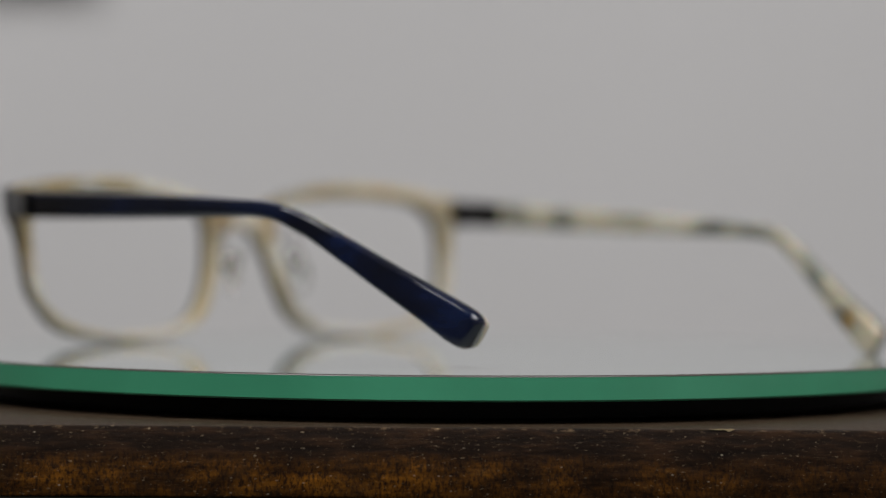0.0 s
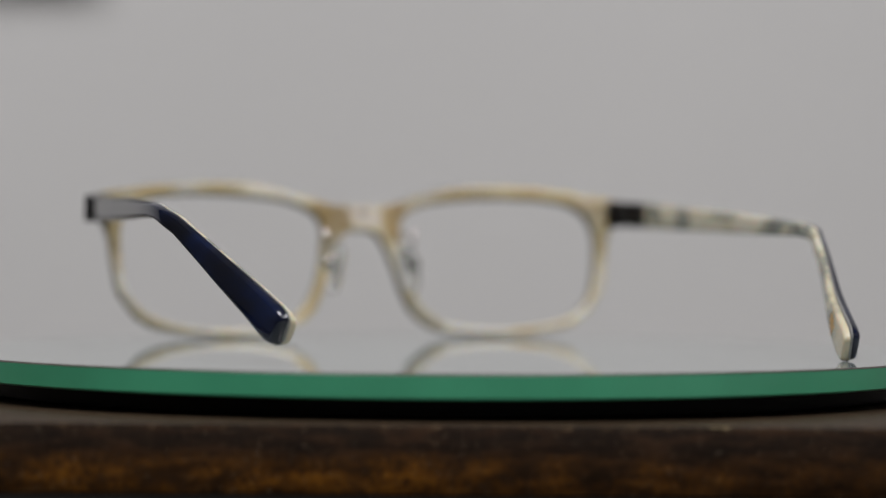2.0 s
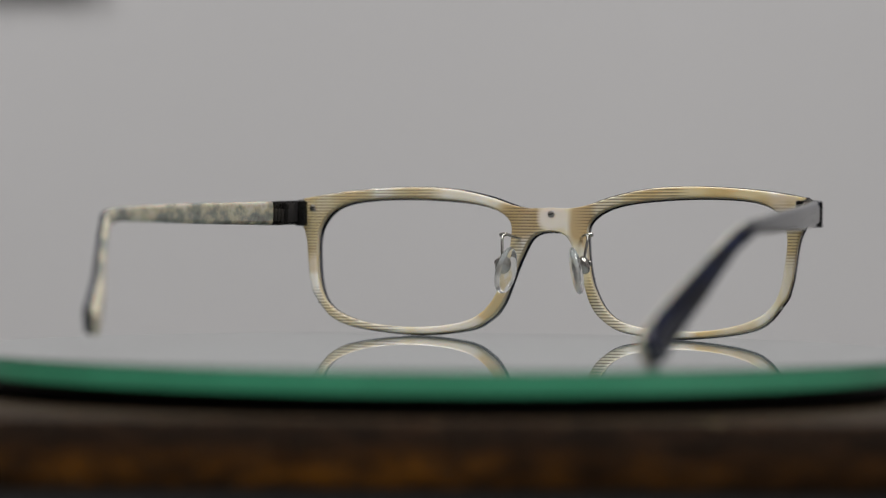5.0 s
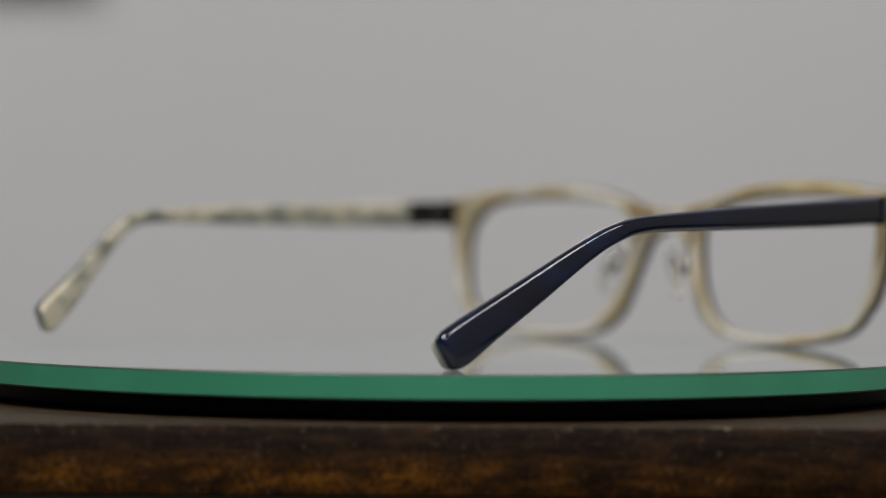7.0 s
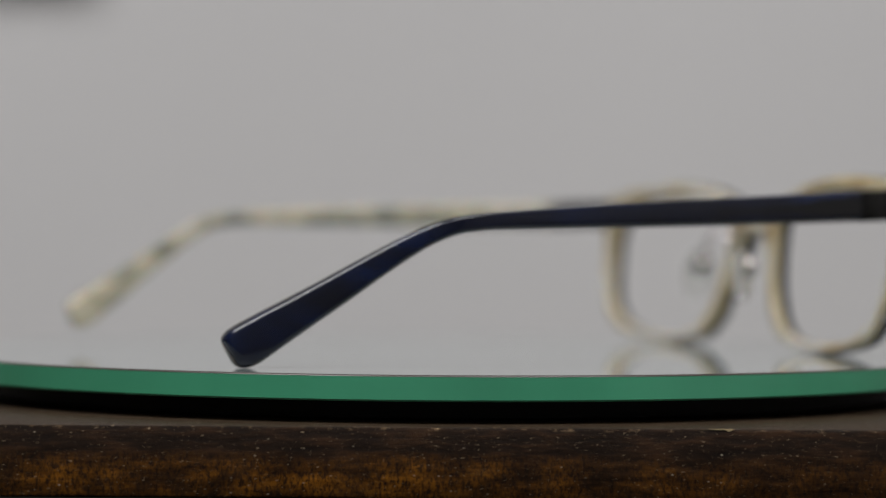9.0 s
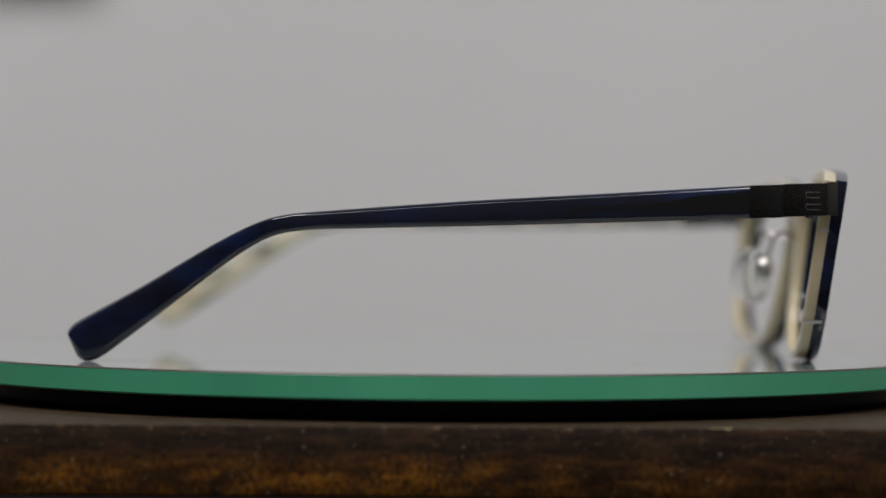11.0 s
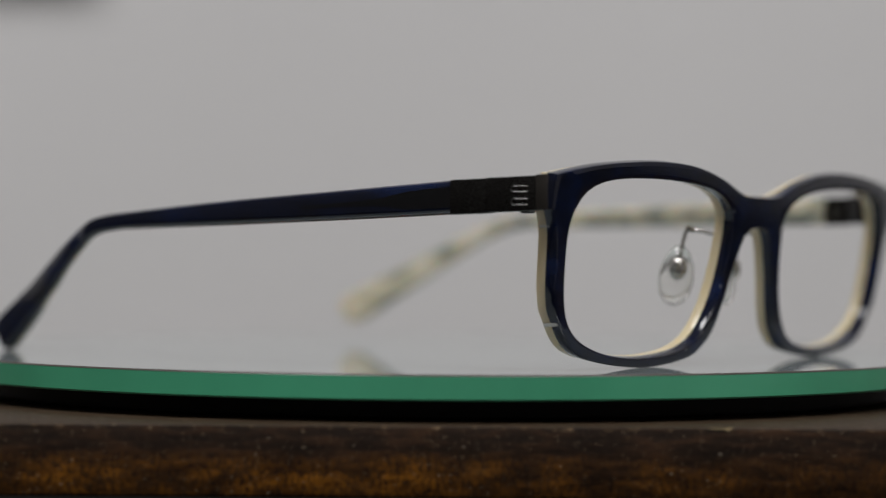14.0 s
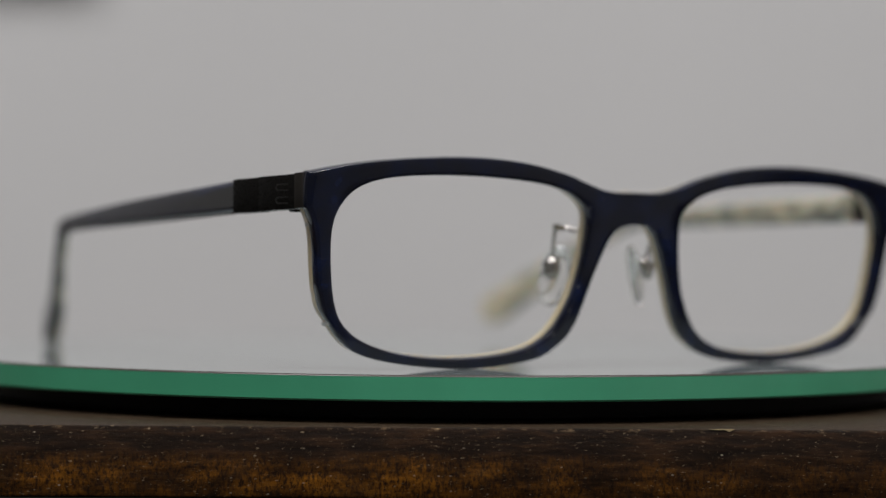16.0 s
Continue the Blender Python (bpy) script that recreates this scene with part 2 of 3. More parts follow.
M_GOLD, *_ = material("gold_foil", (0.62, 0.36, 0.08), 0.32, 1.0)
M_PAD, *_ = material("clear_silicone", (0.93, 0.93, 0.91), 0.1, 0.0, Transmission_Weight=0.9, IOR=1.43)
M_GLASS, *_ = material("backed_glass", (0.27, 0.305, 0.305), 0.012, IOR=1.55)
M_BLACK, *_ = material("black_plastic", (0.003, 0.003, 0.003), 0.45, Specular_IOR_Level=0.12)
M_WOOD = make_wood()
M_BARE = make_wall("bare_wood", (0.36, 0.27, 0.14), 0.7)
M_TABLE, *_ = material("black_table_laminate", (0.004, 0.0038, 0.0035), 0.6, Specular_IOR_Level=0.1)
M_DARK = make_wall("dark_frame_paint", (0.10, 0.095, 0.09), 0.5)


def make_green():
    mat, n, l, s = material("green_glass_edge", (0.03, 0.24, 0.125), 0.3, Coat_Weight=0.4, Coat_Roughness=0.1)
    v = texcoord(n, l, (1, 1, 0.4))
    l.new(ramp(n, l, noise_tex(n, l, v, 34, 3), [(0.3, (0.048, 0.285, 0.155)), (0.7, (0.062, 0.355, 0.195))]), s.inputs["Base Color"])
    return mat


M_GREEN = make_green()
M_ARRIS, *_ = material("ground_glass_arris", (0.055, 0.05, 0.042), 0.35)


# ---- mesh helpers ----
def part(name, bm, mat, parent=None, label="", smooth=True):
    me = bpy.data.meshes.new(name)
    bmesh.ops.recalc_face_normals(bm, faces=bm.faces)
    bm.to_mesh(me)
    bm.free()
    me.materials.append(mat)
    if smooth:
        me.polygons.foreach_set("use_smooth", [True] * len(me.polygons))
        me.set_sharp_from_angle(angle=radians(38))
    ob = new(name, me)
    ob.parent = parent
    return tagged(ob, label) if label else ob


def box(x0, x1, y0, y1, z0, z1, bevel=0.0, segments=2):
    bm = bmesh.new()
    bmesh.ops.create_cube(bm, size=1)
    for v in bm.verts:
        v.co = ((x0 + x1) / 2 + v.co.x * (x1 - x0), (y0 + y1) / 2 + v.co.y * (y1 - y0), (z0 + z1) / 2 + v.co.z * (z1 - z0))
    if bevel:
        bmesh.ops.bevel(bm, geom=bm.edges[:], offset=bevel, segments=segments, profile=0.5, affect="EDGES")
    return bm


def loft(rings, cap=True):
    """A skin through closed rings of equal count."""
    bm = bmesh.new()
    vs = [[bm.verts.new(p) for p in ring] for ring in rings]
    n = len(vs[0])
    for a, b in zip(vs, vs[1:]):
        for i in range(n):
            bm.faces.new((a[i], a[(i + 1) % n], b[(i + 1) % n], b[i]))
    if cap:
        bm.faces.new(vs[0][::-1])
        bm.faces.new(vs[-1])
    return bm


def lathe(profile, n=192, closed=False):
    """A turned body round z: profile of (radius, z)."""
    bm = bmesh.new()
    vs = [[bm.verts.new((r * math.cos(2 * math.pi * k / n), r * math.sin(2 * math.pi * k / n), z)) for r, z in profile] for k in range(n)]
    m = len(profile)
    for k in range(n):
        a, b = vs[k], vs[(k + 1) % n]
        for i in range(m if closed else m - 1):
            bm.faces.new((a[i], b[i], b[(i + 1) % m], a[(i + 1) % m]))
    if not closed:
        bm.faces.new([v[0] for v in vs])
        bm.faces.new([v[-1] for v in vs])
    return bm


def spline(points, steps, closed=False):
    """Catmull-Rom through control points of any size."""
    pts = [np.array(p, float) for p in points]
    n = len(pts)
    out = []
    for i in range(n if closed else n - 1):
        if closed:
            a, b, c, d = pts[i - 1], pts[i], pts[(i + 1) % n], pts[(i + 2) % n]
        else:
            b, c = pts[i], pts[i + 1]
            a = pts[i - 1] if i else 2 * b - c
            d = pts[i + 2] if i + 2 < n else 2 * c - b
        for k in range(steps):
            t = k / steps
            out.append(0.5 * (2 * b + (c - a) * t + (2 * a - 5 * b + 4 * c - d) * t * t + (3 * b - a - 3 * c + d) * t ** 3))
    if not closed:
        out.append(pts[-1])
    return out


def tube(path, radius, n=10):
    path = [Vector(p) for p in path]
    rings = []
    for i, p in enumerate(path):
        t = (path[min(i + 1, len(path) - 1)] - path[max(i - 1, 0)]).normalized()
        q = t.to_track_quat("Z", "Y")
        rings.append([p + q @ Vector((radius * math.cos(2 * math.pi * k / n), radius * math.sin(2 * math.pi * k / n), 0)) for k in range(n)])
    return loft(rings)


# ---- the room ----
def slab(name, *dims, mat, label):
    return tagged(part(name, box(*dims), mat, None, label, smooth=False), kind="structure")


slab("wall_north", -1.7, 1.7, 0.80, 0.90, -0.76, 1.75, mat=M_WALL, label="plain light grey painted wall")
# added unseen to close the room; west, south and east tones shape reflections
slab("wall_south", -1.7, 1.7, -2.6, -2.5, -0.76, 1.75, mat=M_SOUTH_TONE, label="unseen wall behind the camera, toned for reflections in the navy")
slab("wall_west", -1.8, -1.7, -2.6, 0.90, -0.76, 1.75, mat=M_WEST_TONE, label="unseen side wall, toned for reflections in the navy")
slab("wall_east", 1.7, 1.8, -2.6, 0.90, -0.76, 1.75, mat=M_EAST_TONE, label="unseen side wall, toned for reflections in the navy")
slab("floor", -1.8, 1.8, -2.6, 0.90, -0.86, -0.76, mat=M_FLOOR, label="plain dark floor of the room")
slab("ceiling", -1.8, 1.8, -2.6, 0.90, 1.75, 1.85, mat=M_CEIL, label="plain white ceiling")


def build_table():
    top = tagged(new("table"), "black laminate table under the wooden board", "table")
    top.location = (0, 0.12, -0.76)
    part("tabletop", box(-0.45, 0.45, -0.26, 0.28, 0.7197, 0.7397, 0.002), M_TABLE, top)
    for sx in (-1, 1):
        for sy in (-0.22, 0.24):
            part("leg", box(sx * 0.41 - 0.02, sx * 0.41 + 0.02, sy - 0.02, sy + 0.02, 0, 0.7195, 0.002), M_TABLE, top)
    return top


build_table()

BOARD_TOP = -0.0083


def build_board():
    """A board with worn, slightly uneven edges."""
    bm = box(-0.2, 0.2, -0.0, 0.225, -0.0119, 0.0, 0.0005, 2)
    for k in range(1, 80):
        geom = bm.verts[:] + bm.edges[:] + bm.faces[:]
        bmesh.ops.bisect_plane(bm, geom=geom, plane_co=(-0.2 + 0.005 * k, 0, 0), plane_no=(1, 0, 0))
    for v in bm.verts:
        if v.co.y < 0.01:
            w = noise.noise(Vector((v.co.x * 120, v.co.z * 90, 0)))
            v.co.y += 0.00006 * w
            v.co.z += 0.00004 * noise.noise(Vector((v.co.x * 160, 7, v.co.z * 50)))
    ob = tagged(part("wooden_board", bm, M_WOOD), "dark stained wooden board with rubbed orange-brown edge and dust", "board")
    ob.matrix_basis = pose(0, -0.1075, BOARD_TOP, 0, 0, 0.08)
    # a pale splinter where the arris is chipped: a wedge with a long thin tail
    bm = bmesh.new()
    shape = ((-4.6, -0.02), (-3.1, -0.12), (-1.2, -0.1), (-0.5, -0.3), (0.0, -0.62), (0.35, -0.45), (1.0, -0.16), (1.25, 0.06), (0.4, 0.16), (-0.6, 0.05), (-1.6, 0.12), (-3.0, 0.06))
    back, face = ([bm.verts.new(Vector((47.6 + 0.7 * x, y, 0.62 * z - 0.1)) * MM) for x, z in shape] for y in (0.3, -0.12))
    for k in range(len(shape)):
        m = (k + 1) % len(shape)
        bm.faces.new((back[k], back[m], face[m], face[k]))
    bm.faces.new(face)
    bm.faces.new(back[::-1])
    part("splinter", bm, M_BARE, ob, "bare pale wood at the chipped edge")
    return ob


build_board()


def build_wall_frame():
    ob = tagged(part("picture_frame", box(-0.16, 0.0, -0.02, 0.0, 0.0, 0.12, 0.002), M_DARK), "dark grey frame hanging on the wall, out of focus", "frame")
    ob.location = (-0.191, 0.799, 0.1775)
    return ob


build_wall_frame()

# ---- the turntable ----
RADIUS, THICK = 0.1031, 0.00447


def build_turntable():
    base = tagged(new("turntable"), "round glossy glass turntable with green edge on black base", "turntable")
    base.location = (0, 0, BOARD_TOP)
    up = -BOARD_TOP
    part("base_ring", lathe([(0.02, 0.0002), (0.0962, 0.0002), (0.0975, 0.0008), (0.0977, 0.0016), (0.0977, 0.0034), (0.0972, 0.0038), (0.02, 0.0038)]), M_BLACK, base, "matt black turning base")
    r, e = RADIUS, 0.0003
    glass = part("glass_edge", lathe([(r - 0.012, up - THICK), (r - e, up - THICK), (r, up - THICK + e), (r, up - e * 1.2), (r - 0.0001, up - e), (r - 0.012, up - e)]), M_GREEN, base, "green cut edge of the glass")
    part("arris", lathe([(r - 0.0002, up - e), (r + 0.00002, up - e), (r - e * 0.4, up - 0.00012), (r - e, up), (r - e * 1.3, up - 0.0001)], closed=True), M_ARRIS, glass)
    part("glass_plate", lathe([(0.01, up - 0.0002), (r - e, up - 0.0002), (r - e, up), (0.01, up)]), M_GLASS, base, "glossy pale glass surface")
    return base


turntable = build_turntable()

# ---- the spectacles: x across, y forward, z up, in millimetres until placed ----
TILT = math.sin(radians(8.5))
CENTRE = np.array((34.0, 24.0))
LENS = [(59.2, 20), (58.2, 28), (52, 32.6), (37, 33.75), (19.5, 32.5), (11.4, 29.2), (9.8, 24), (12.2, 11.8), (18.9, 4.0), (33.5, 1.75), (48, 3.4), (56.6, 8.6)]
OUTER = [(0, 31.4), (6.8, 31.7), (15.4, 34.5), (25, 36.4), (37, 36.9), (52, 35.9), (62.9, 34.1), (64.3, 33.3), (64.4, 28.4), (63.9, 27.3), (62.8, 25), (62.1, 22), (61.5, 17), (60.8, 13), (59.0, 8.8), (52.2, 2.5), (34.8, 0.0), (20.5, 1.1), (14.6, 3.7), (11.0, 8), (7.7, 17.3), (5.0, 23.4), (2.6, 25.3), (0, 25.7)]


def outline():
    """Half the outer edge, level where it meets the other half."""
    ghost = [(-OUTER[1][0], OUTER[1][1]), *OUTER, (-OUTER[-2][0], OUTER[-2][1])]
    pts = spline(ghost, 16)
    return pts[16:-16]


def polar(points):
    d = np.array(points) - CENTRE
    return np.arctan2(d[:, 1], d[:, 0]), np.hypot(d[:, 0], d[:, 1])


def bowed(x, depth, z):
    """Face wrap and forward tilt of the spectacle front."""
    return Vector((x, 1.2 + TILT * (z - 18.5) - depth - 3.6 * (x / 59) ** 2, z + depth * TILT)) * MM


def front_layer(d0, d1, r0, r1, grow=0.0, crest=0.0):
    """One sheet of the front from depth d0 to d1, with edges rounded by r0 and r1; crest lowers its upper edge."""
    ti, ri = polar(spline(LENS, 16, True))
    to, ro = polar(outline())
    lo, hi = to[-1] % (2 * math.pi), to[0] % (2 * math.pi)
    lo, hi = min(lo, hi), max(lo, hi)
    angles = sorted([*np.linspace(0, 2 * math.pi, 220, endpoint=False), *(to[1:-1:3] % (2 * math.pi)), lo, hi])
    order_i, order_o = np.argsort(ti), np.argsort(to)
    bm = bmesh.new()
    for sign in (1, -1):
        rows = []
        for a in angles:
            wrapped = (a + math.pi) % (2 * math.pi) - math.pi
            inner = np.interp(wrapped, ti[order_i], ri[order_i], period=2 * math.pi) - grow
            bridge = lo - 1e-6 <= a <= hi + 1e-6
            if bridge:
                outer = CENTRE[0] / abs(math.cos(a))
            else:
                outer = np.interp(wrapped, to[order_o], ro[order_o], period=2 * math.pi) + grow
                outer -= np.interp(CENTRE[1] + outer * math.sin(a), (27, 33), (0.0, crest)) / max(abs(math.sin(a)), 0.5)
            w = outer - inner
            e0, e1 = min(r0, 0.4 * w), min(r1, 0.4 * w)
            k = 0.0 if bridge else 1.0
            prof = [(inner, d1 - r1), (inner, d0 + r0), (inner + 0.3 * e0, d0 + 0.3 * r0), (inner + e0, d0), *[(inner + e0 + (w - e0 - k * e0) * q, d0) for q in (0.2, 0.4, 0.6, 0.8)], (outer - k * e0, d0),
                    (outer - k * 0.3 * e0, d0 + k * 0.3 * r0), (outer, d0 + k * r0), (outer, d1 - k * r1), (outer - k * 0.3 * e1, d1 - k * 0.3 * r1),
                    (outer - k * e1, d1), *[(inner + e1 + (w - e1 - k * e1) * q, d1) for q in (0.8, 0.6, 0.4, 0.2)], (inner + e1, d1), (inner + 0.3 * e1, d1 - 0.3 * r1)]
            row = []
            for r, d in prof:
                x = CENTRE[0] + r * math.cos(a)
                row.append(bm.verts.new(bowed(sign * max(x, 0.0 if bridge else x), d, CENTRE[1] + r * math.sin(a))))
            rows.append((row, bridge))
        n = len(rows)
        for i in range(n):
            (a, ba), (b, bb) = rows[i], rows[(i + 1) % n]
            m = len(a)
            for j in range(m):
                if ba and bb and 8 <= j <= 12:
                    continue
                bm.faces.new((a[j], a[(j + 1) % m], b[(j + 1) % m], b[j]))
    bmesh.ops.remove_doubles(bm, verts=bm.verts[:], dist=2e-6)
    return bm


TOPS = [(-18.9, 32.95), (-45, 31.3), (-70, 29.75), (-92, 28.05), (-102, 27.1), (-108, 25.4), (-115, 21.8), (-128, 13.9), (-137, 8.7), (-140.4, 6.75), (-141.9, 5.6), (-142.6, 4.4), (-142.3, 3.2)]
FEET = [(-18.9, 27.1), (-45, 26.1), (-70, 25.3), (-90, 24.75), (-98.5, 24.4), (-105, 23.1), (-112, 19.1), (-123, 10.9), (-132, 4.2), (-136, 1.25), (-138.2, 0.2), (-139.9, 0.15), (-141.2, 0.9)]
PLAN = {1: ((-19, 69.8), (-60, 71.3), (-100, 71.4), (-111, 69.2), (-121, 66.2), (-132, 62.6), (-145, 59.6)),
        -1: ((-19, 69.0), (-60, 70.1), (-100, 70.7), (-111, 67.8), (-121, 63.5), (-132, 58.5), (-145, 53.7))}


def temple_layer(side, swing, x_in, x_out, proud=0.0, cut=0, lift=0.0, step=0.0):
    """Half of a temple's thickness, from its seam at x_in to the face at x_out (outward positive); cut shortens its end, lift raises the top of the tip, step raises the foot."""
    tops, feet = ([np.array((-18.9 + (p[0] + 18.9) * (1.008 if side > 0 else 0.998), p[1])) for p in spline(c, 8)] for c in (TOPS, FEET))
    plan = np.array(spline(PLAN[side], 8))[::-1]
    rings = []
    tops, feet = tops[:len(tops) - cut], feet[:len(feet) - cut]
    count = len(tops)
    for i, (t, f) in enumerate(zip(tops, feet)):
        h = np.hypot(*(t - f))
        t, f = t + (t - f) * proud / h, f - (t - f) * proud / h
        t = t + (t - f) / h * np.interp(t[0], (-138, -112), (lift, 0.0))
        f = f + (t - f) / h * step
        left = (count - 1 - i) / 8.0
        thin = 1.0 if left > 0.9 else 0.45 + 0.55 * math.sqrt(max(0.0, 1 - (1 - left / 0.9) ** 2))
        c = min(0.9, 0.3 * h) / h
        d = (x_out - x_in) * thin
        fat = np.interp(t[0], (-145, -134, -121, -108, -92, -19), (1.15, 1.06, 0.83, 0.82, 0.88, 0.85))
        sec = [(0, 0), (d * 0.35, 0.02 * c), (d * 0.62, 0.13 * c), (d * 0.84, 0.38 * c), (d * 0.96, 0.7 * c), (d, 1.1 * c), (d * 1.04, 0.5), (d, 1 - 1.1 * c), (d * 0.96, 1 - 0.7 * c), (d * 0.84, 1 - 0.38 * c), (d * 0.62, 1 - 0.13 * c), (d * 0.35, 1 - 0.02 * c), (0, 1)]
        ring = []
        for x, s in sec:
            y, z = f + (t - f) * s
            ring.append(swing @ (Vector((side * (np.interp(y, plan[:, 0], plan[:, 1]) - 1.7 + x_in + x * fat), y, z)) * MM))
        rings.append(ring)
    return loft(rings)


def core_wire(side, swing):
    """The flat pointed end of the wire core, flush in the outer face behind the hinge."""
    tops, feet = np.array(spline(TOPS, 8)), np.array(spline(FEET, 8))
    plan = np.array(spline(PLAN[side], 8))[::-1]
    bm = bmesh.new()
    rows = []
    for y, low, high in ((-19.0, 0.20, 0.80), (-24, 0.20, 0.80), (-29, 0.22, 0.76), (-32, 0.32, 0.68), (-34.5, 0.38, 0.62), (-40, 0.42, 0.58), (-52, 0.46, 0.55)):
        z0, z1 = np.interp(y, feet[::-1, 0], feet[::-1, 1]), np.interp(y, tops[::-1, 0], tops[::-1, 1])
        x = np.interp(y, plan[:, 0], plan[:, 1]) - 1.7 + 1.7 * 0.86 * 1.04
        row = []
        for lift in (-0.25, 0.03):
            for q in (low, 0.5 * (low + high), high):
                row.append(bm.verts.new(swing @ (Vector((side * (x + lift - 0.06 * abs(2 * q - 1)), y, z0 + (z1 - z0) * q)) * MM)))
        rows.append(row)
    for a, b in zip(rows, rows[1:]):
        for i, j in ((0, 1), (1, 2), (2, 5), (5, 4), (4, 3), (3, 0)):
            bm.faces.new((a[i], a[j], b[j], b[i]))
    for row in (rows[0], rows[-1]):
        bm.faces.new([row[i] for i in (0, 1, 2, 5, 4, 3)])
    return bm


def pill(length, wide, thick, n=36, rings=6):
    """A flat rounded pad: egg outline, domed faces."""
    loops = []
    for k in range(1, rings * 2):
        u = math.pi * k / (rings * 2)
        s, d = math.sin(u) ** 0.55, math.cos(u)
        loops.append([(0.5 * wide * s * math.cos(2 * math.pi * i / n) * (1 - 0.12 * math.sin(2 * math.pi * i / n)),
                       0.5 * thick * d, 0.5 * length * s * math.sin(2 * math.pi * i / n)) for i in range(n)])
    return loft([[Vector(p) * MM for p in ring] for ring in loops])


def moved(bm, m):
    bm.transform(m)
    return bm


def screw(r, thick):
    """A flat round head with a turned edge."""
    return lathe([(0.02 * MM, thick * MM), (0.78 * r * MM, thick * MM), (r * MM, 0.7 * thick * MM), (r * MM, 0)], 20)


def slot(r, thick, turn):
    """The dark driver slot on a screw head."""
    return moved(box(-0.8 * r * MM, 0.8 * r * MM, -0.13 * r * MM, 0.13 * r * MM, 0.5 * thick * MM, (thick + 0.02) * MM), pose(0, 0, 0, 0, 0, turn))


def staple_mark(y0, y1, z, gap):
    """Two fine raised lines joined by a round end, on the hinge plate."""
    pts = [(y1, z + gap), (y0 + gap, z + gap), (y0 + 0.3 * gap, z + 0.7 * gap), (y0, z), (y0 + 0.3 * gap, z - 0.7 * gap), (y0 + gap, z - gap), (y1, z - gap)]
    return pts


def build_spectacles():
    root = tagged(new("spectacles"), "navy acetate spectacle frame backed with striped cream horn, temples open", "spectacles")
    part("front", front_layer(0.0, 2.1, 0.36, 0.05), M_BLUE, root, "glossy navy blue front sheet")
    part("front_backing", front_layer(2.12, 4.2, 0.05, 0.5, -0.07, 0.35), M_HORN, root, "cream horn backing with fine brown stripes")
    for side in (1, -1):
        hinge = Vector((side * 65.0, -13.0, 30.0)) * MM
        if side > 0:
            swing = Matrix.Identity(4)
        else:
            swing = Matrix.Translation(hinge) @ pose(0, 0, 0, -1.62, 0, 0) @ Matrix.Translation(-hinge)
        outer = part("temple", temple_layer(side, swing, 0.0, 1.7, 0.0, 7, 0.65 if side > 0 else 0.25, 0.2), M_BLUE, root, "glossy navy blue temple with bent tip")
        part("temple_core", temple_layer(side, swing, 0.22, -0.25, 0.05, 0, 0.8 if side > 0 else 0.4), M_CORE, outer, "thin clear white middle sheet")
        part("temple_lining", temple_layer(side, swing, -0.015, -1.45, 0.0, 4, 0.15 if side > 0 else 0.0), M_THORN, outer, "streaked cream and grey horn lining")
        part("core_wire", core_wire(side, swing), M_INK, outer, "black core wire showing through the navy")
        # end piece on the front's corner, and the hinge leaf on the temple
        def block(x0, x1, y0, y1, z0, z1, b=0.25):
            xs = sorted((side * x0, side * x1))
            lean = Matrix(((1, -0.33 * side, 0, -0.33 * 4 * side), (0, 1, 0, 0), (0, 0.042, 1, 0.042 * 13), (0, 0, 0, 1)))
            return moved(box(xs[0], xs[1], y0, y1, z0, z1, b), Matrix.Scale(MM, 4) @ lean)

        end = part("end_piece", block(62.6, 65.0, -13.0, -4.72, 27.35, 33.3, 0.12), M_METAL, root, "black metal end piece with slot marks")
        part("corner_plate", block(60.6, 63.0, -8.4, -7.0, 27.0, 33.2), M_METAL, end)
        # a greyer bar paints the light that the metal's bevel catches
        part("edge_bar", block(62.7, 65.0, -4.7, -2.6, 27.4, 33.5, 0.2), M_EDGE, end, "grey metal edge, lighter to paint its lit bevel")
        leaf = part("hinge_leaf", moved(block(62.6, 65.0, -19.2, -13.04, 27.25, 33.2, 0.12), swing), M_METAL, root, "black metal hinge leaf")
        for z in (31.4, 29.2):
            pts = spline(staple_mark(-8.8, -6.0, z, 0.5), 3)
            part("slot_mark", tube([Vector((side * (65.0 - 0.33 * (p[0] + 4)), p[0], p[1])) * MM for p in pts], 0.09 * MM, 6), M_SLOT, end)
        part("pivot", moved(lathe([(0.9 * MM, 28.0 * MM), (0.9 * MM, 32.6 * MM)], 20), swing @ Matrix.Translation((side * 65.3 * MM, -13.0 * MM, 0))), M_METAL, leaf)
        for k in range(3):
            y = -16.6 + 1.25 * k
            part("knuckle", moved(lathe([(0.42 * MM, 28.2 * MM), (0.5 * MM, 28.4 * MM), (0.5 * MM, 31.0 * MM), (0.42 * MM, 31.2 * MM)], 14),
                                  swing @ Matrix.Translation((side * (62.35 - 0.33 * (y + 4)) * MM, y * MM, 0))), M_EDGE, leaf, "dark grey steel hinge knuckle")
        part("hinge_pad", moved(block(62.1, 62.7, -12.6, -8.6, 28.0, 32.8, 0.15), Matrix.Identity(4)), M_PLATE, end, "dark grey inner plate")
        # rivets at the back of the front
        turn = pose(0, 0, 0, 90, 0, 0)
        seat = Matrix.Translation(bowed(side * 61.5 + 0.5, 4.2, 31.1)) @ turn
        rivet = part("rivet", moved(screw(0.8, 0.3), seat), M_HEAD, root, "small steel rivet")
        for angle in (25, 115):
            part("slot", moved(slot(0.8, 0.3, angle), seat), M_EDGE, rivet)
        # nose pad on its wire
        def at(x, y, z):
            return Vector((side * x + 0.5, y + 0.5, z)) * MM

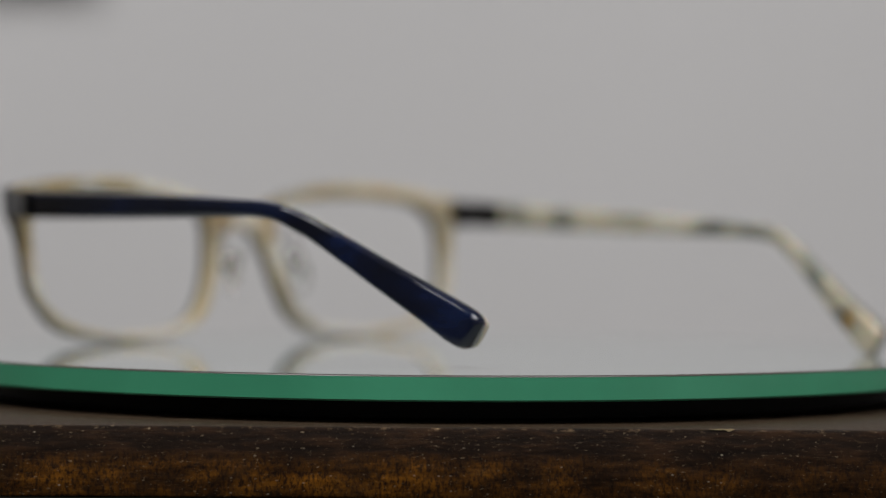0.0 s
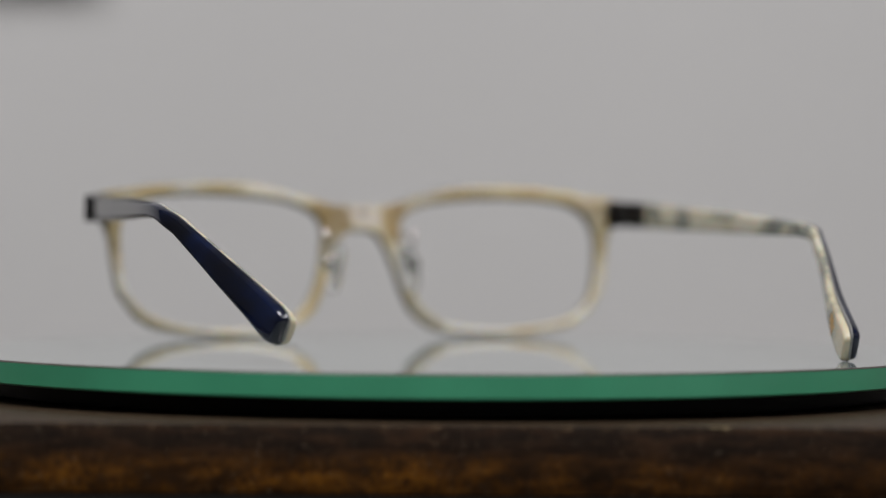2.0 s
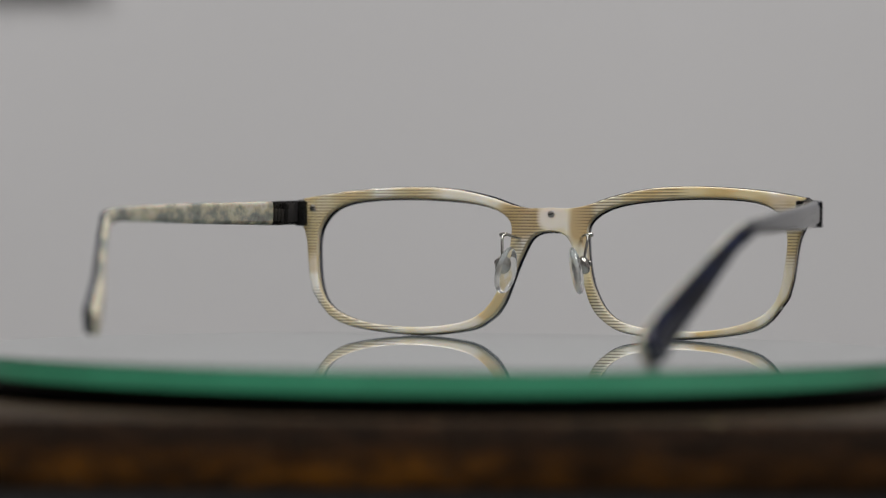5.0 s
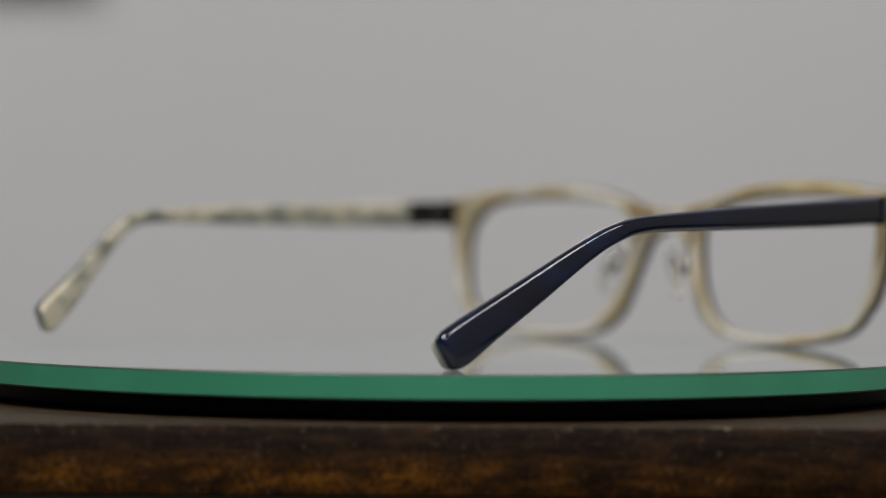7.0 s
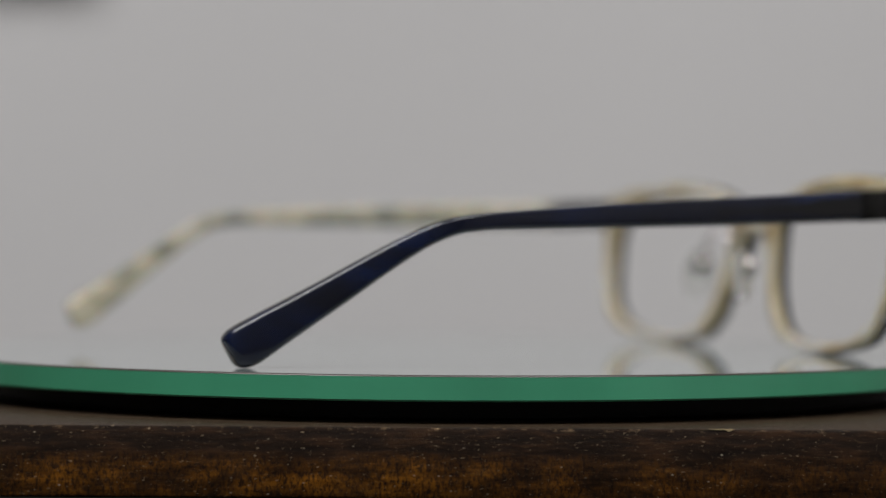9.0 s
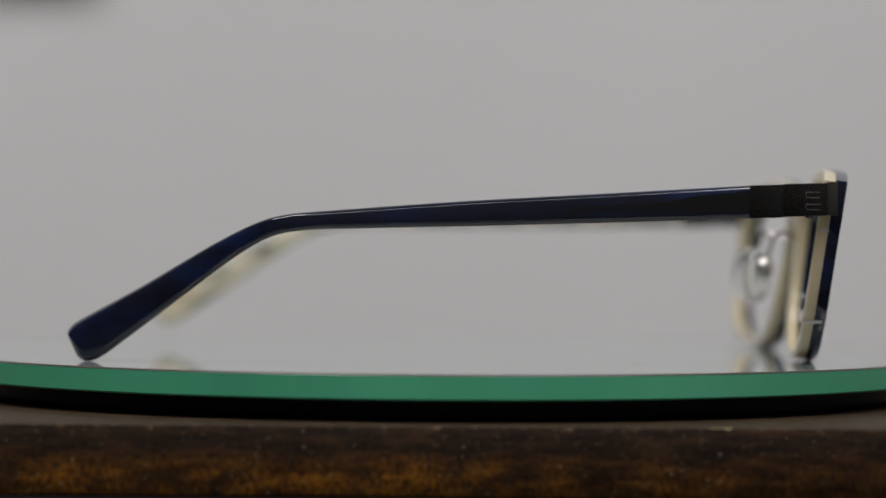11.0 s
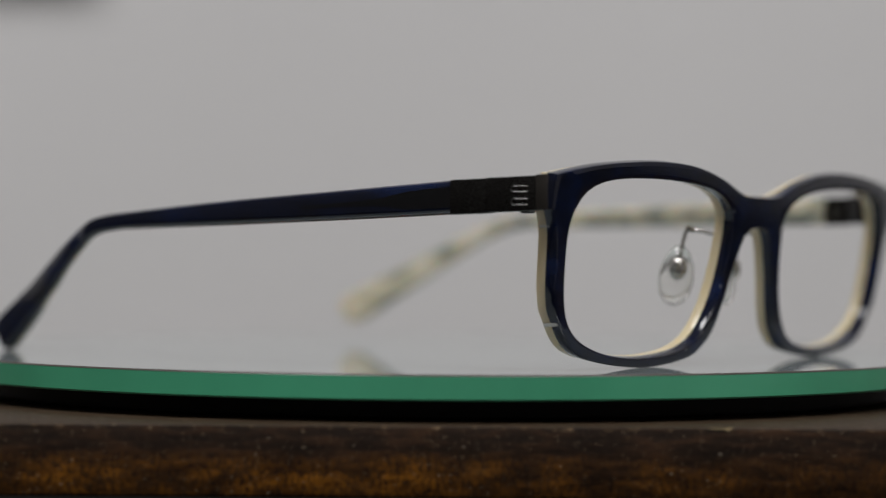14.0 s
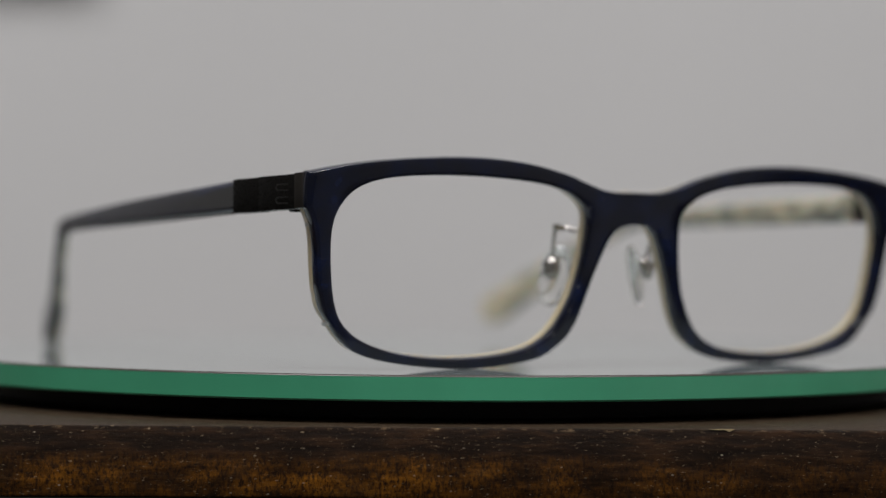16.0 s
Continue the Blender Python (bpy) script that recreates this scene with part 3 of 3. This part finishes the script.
        path = [at(7.6, -2.6, 24.4), at(8.2, -4.0, 24.5), at(9.2, -6.0, 25.0), at(10.3, -7.2, 25.2), at(10.8, -7.8, 24.4), at(10.6, -8.6, 22.0), at(10.3, -9.4, 19.2), at(10.2, -9.7, 18.2)]
        arm = part("pad_arm", tube(spline(path, 5), 0.36 * MM), M_STEEL, root, "thin polished steel wire arm")
        part("wire_end", moved(lathe([(0.05 * MM, -1.0 * MM), (0.5 * MM, -0.9 * MM), (0.58 * MM, 0), (0.5 * MM, 0.9 * MM), (0.05 * MM, 1.0 * MM)], 14),
                               Matrix.Translation(at(10.9, -6.6, 25.2)) @ pose(0, 0, 0, 0, 80, 0)), M_STEEL, arm)
        ball = [(1.75 * math.sin(math.pi * (k + 0.3) / 10.6) * MM, -2.3 * math.cos(math.pi * (k + 0.3) / 10.6) * MM) for k in range(11)]
        length = (at(8.9, -10.4, 22.6) - at(11.4, -10.9, 11.0)).normalized()
        across = Vector((side * 0.9, 0.44, 0)).cross(length).normalized()
        normal = length.cross(across)
        basis = Matrix((across, normal, length)).transposed().to_4x4()
        part("pad_box", moved(lathe(ball, 20), Matrix.Translation(at(10.4, -9.6, 17.9)) @ basis @ Matrix.Diagonal((1, 0.8, 1, 1))), M_STEEL, arm, "round steel pad mount")
        part("mount_screw", moved(lathe([(0.02 * MM, 0.5 * MM), (0.6 * MM, 0.5 * MM), (0.85 * MM, 0.2 * MM), (0.85 * MM, 0)], 16), Matrix.Translation(at(11.55, -9.4, 18.4)) @ basis @ pose(0, 0, 0, -90, 0, 0)), M_STEEL, arm)
        part("nose_pad", moved(pill(11.6, 6.6, 2.4), Matrix.Translation(at(8.8, -10.9, 16.5)) @ basis), M_PAD, root, "clear silicone nose pad")
        # pale blocks on the rim's outer edge, painted in place of glints
        for z, tall, xr in ((24.9, 0.65, 62.58), (7.8, 0.7, 58.36)):
            spot = bowed(side * xr, 2.1, z)
            part("rim_glint", moved(box(-0.12 * MM, 0.12 * MM, -1.5 * MM, 1.5 * MM, -tall / 2 * MM, tall / 2 * MM, 0.08 * MM, 2), Matrix.Translation(spot) @ pose(0, 0, 0, 6, side * (-8 if z > 20 else 24), 0)), M_GLINT, root, "small pale block painted as a glint")
    seat = Matrix.Translation(bowed(0.4, 4.2, 29.7)) @ pose(0, 0, 0, 90, 0, 0)
    middle = part("bridge_screw", moved(screw(0.85, 0.3), seat), M_HEAD, root, "slotted steel screw")
    part("slot", moved(slot(0.85, 0.3, 20), seat), M_EDGE, middle)
    # dust caught on the inner rim
    rng = random.Random(5)
    bm = bmesh.new()
    for side, x, z, d in ((1, 10.2, 28.6, 0.1), (1, 11.2, 14.6, 0.3), (1, 12.6, 10.3, 0.2), (1, 15.6, 5.9, 0.1), (1, 20.4, 3.0, 0.2), (-1, 12.4, 10.0, 0.1), (-1, 58.6, 9.4, 0.3)):
        made = bmesh.ops.create_icosphere(bm, subdivisions=1, radius=rng.uniform(0.10, 0.19) * MM)
        for v in made["verts"]:
            v.co += bowed(side * x, d - 0.15, z)
    tagged(part("dust", bm, M_CORE, root, "tiny white dust specks"), kind="stuff")
    # gold emblem inside one temple tip, a plain eight-cornered shape
    bm = bmesh.new()
    ring = []
    for k in range(16):
        r = (2.1 if k % 2 else 1.35) * (1.25 if k % 4 == 1 else 1.0)
        ring.append((r * math.cos(math.pi * k / 8), r * math.sin(math.pi * k / 8)))
    plan = np.array(spline(PLAN[1], 8))[::-1]

    def on_lining(a, b, lift):
        y = -134.2 + 0.95 * a
        return Vector((np.interp(y, plan[:, 0], plan[:, 1]) - 1.715 - 1.45 * 1.07 * 1.03 - lift, y, 7.2 + b)) * MM

    low = [bm.verts.new(on_lining(a, b, -0.1)) for a, b in ring]
    top = [bm.verts.new(on_lining(a, b, 0.05)) for a, b in ring]
    for i in range(16):
        bm.faces.new((low[i], low[(i + 1) % 16], top[(i + 1) % 16], top[i]))
    bm.faces.new(top)
    part("emblem", bm, M_GOLD, root, "small gold emblem", smooth=False)
    return root


spectacles = build_spectacles()


# ---- what moves ----
def motions():
    times = [0.5 * k for k in range(33)]
    def spin(t):
        return pose(0, 0, 0, 0, 0, -SPEED * (t - BEHIND))
    walk(spectacles, [(t, spin(t) @ PLACE) for t in times])
    walk(focus_mark, [(t, Matrix.Translation(EYE + d * AXIS)) for t, d in FOCUS])
    walk(turntable, [(t, pose(0, 0, BOARD_TOP) @ spin(t)) for t in times])


motions()
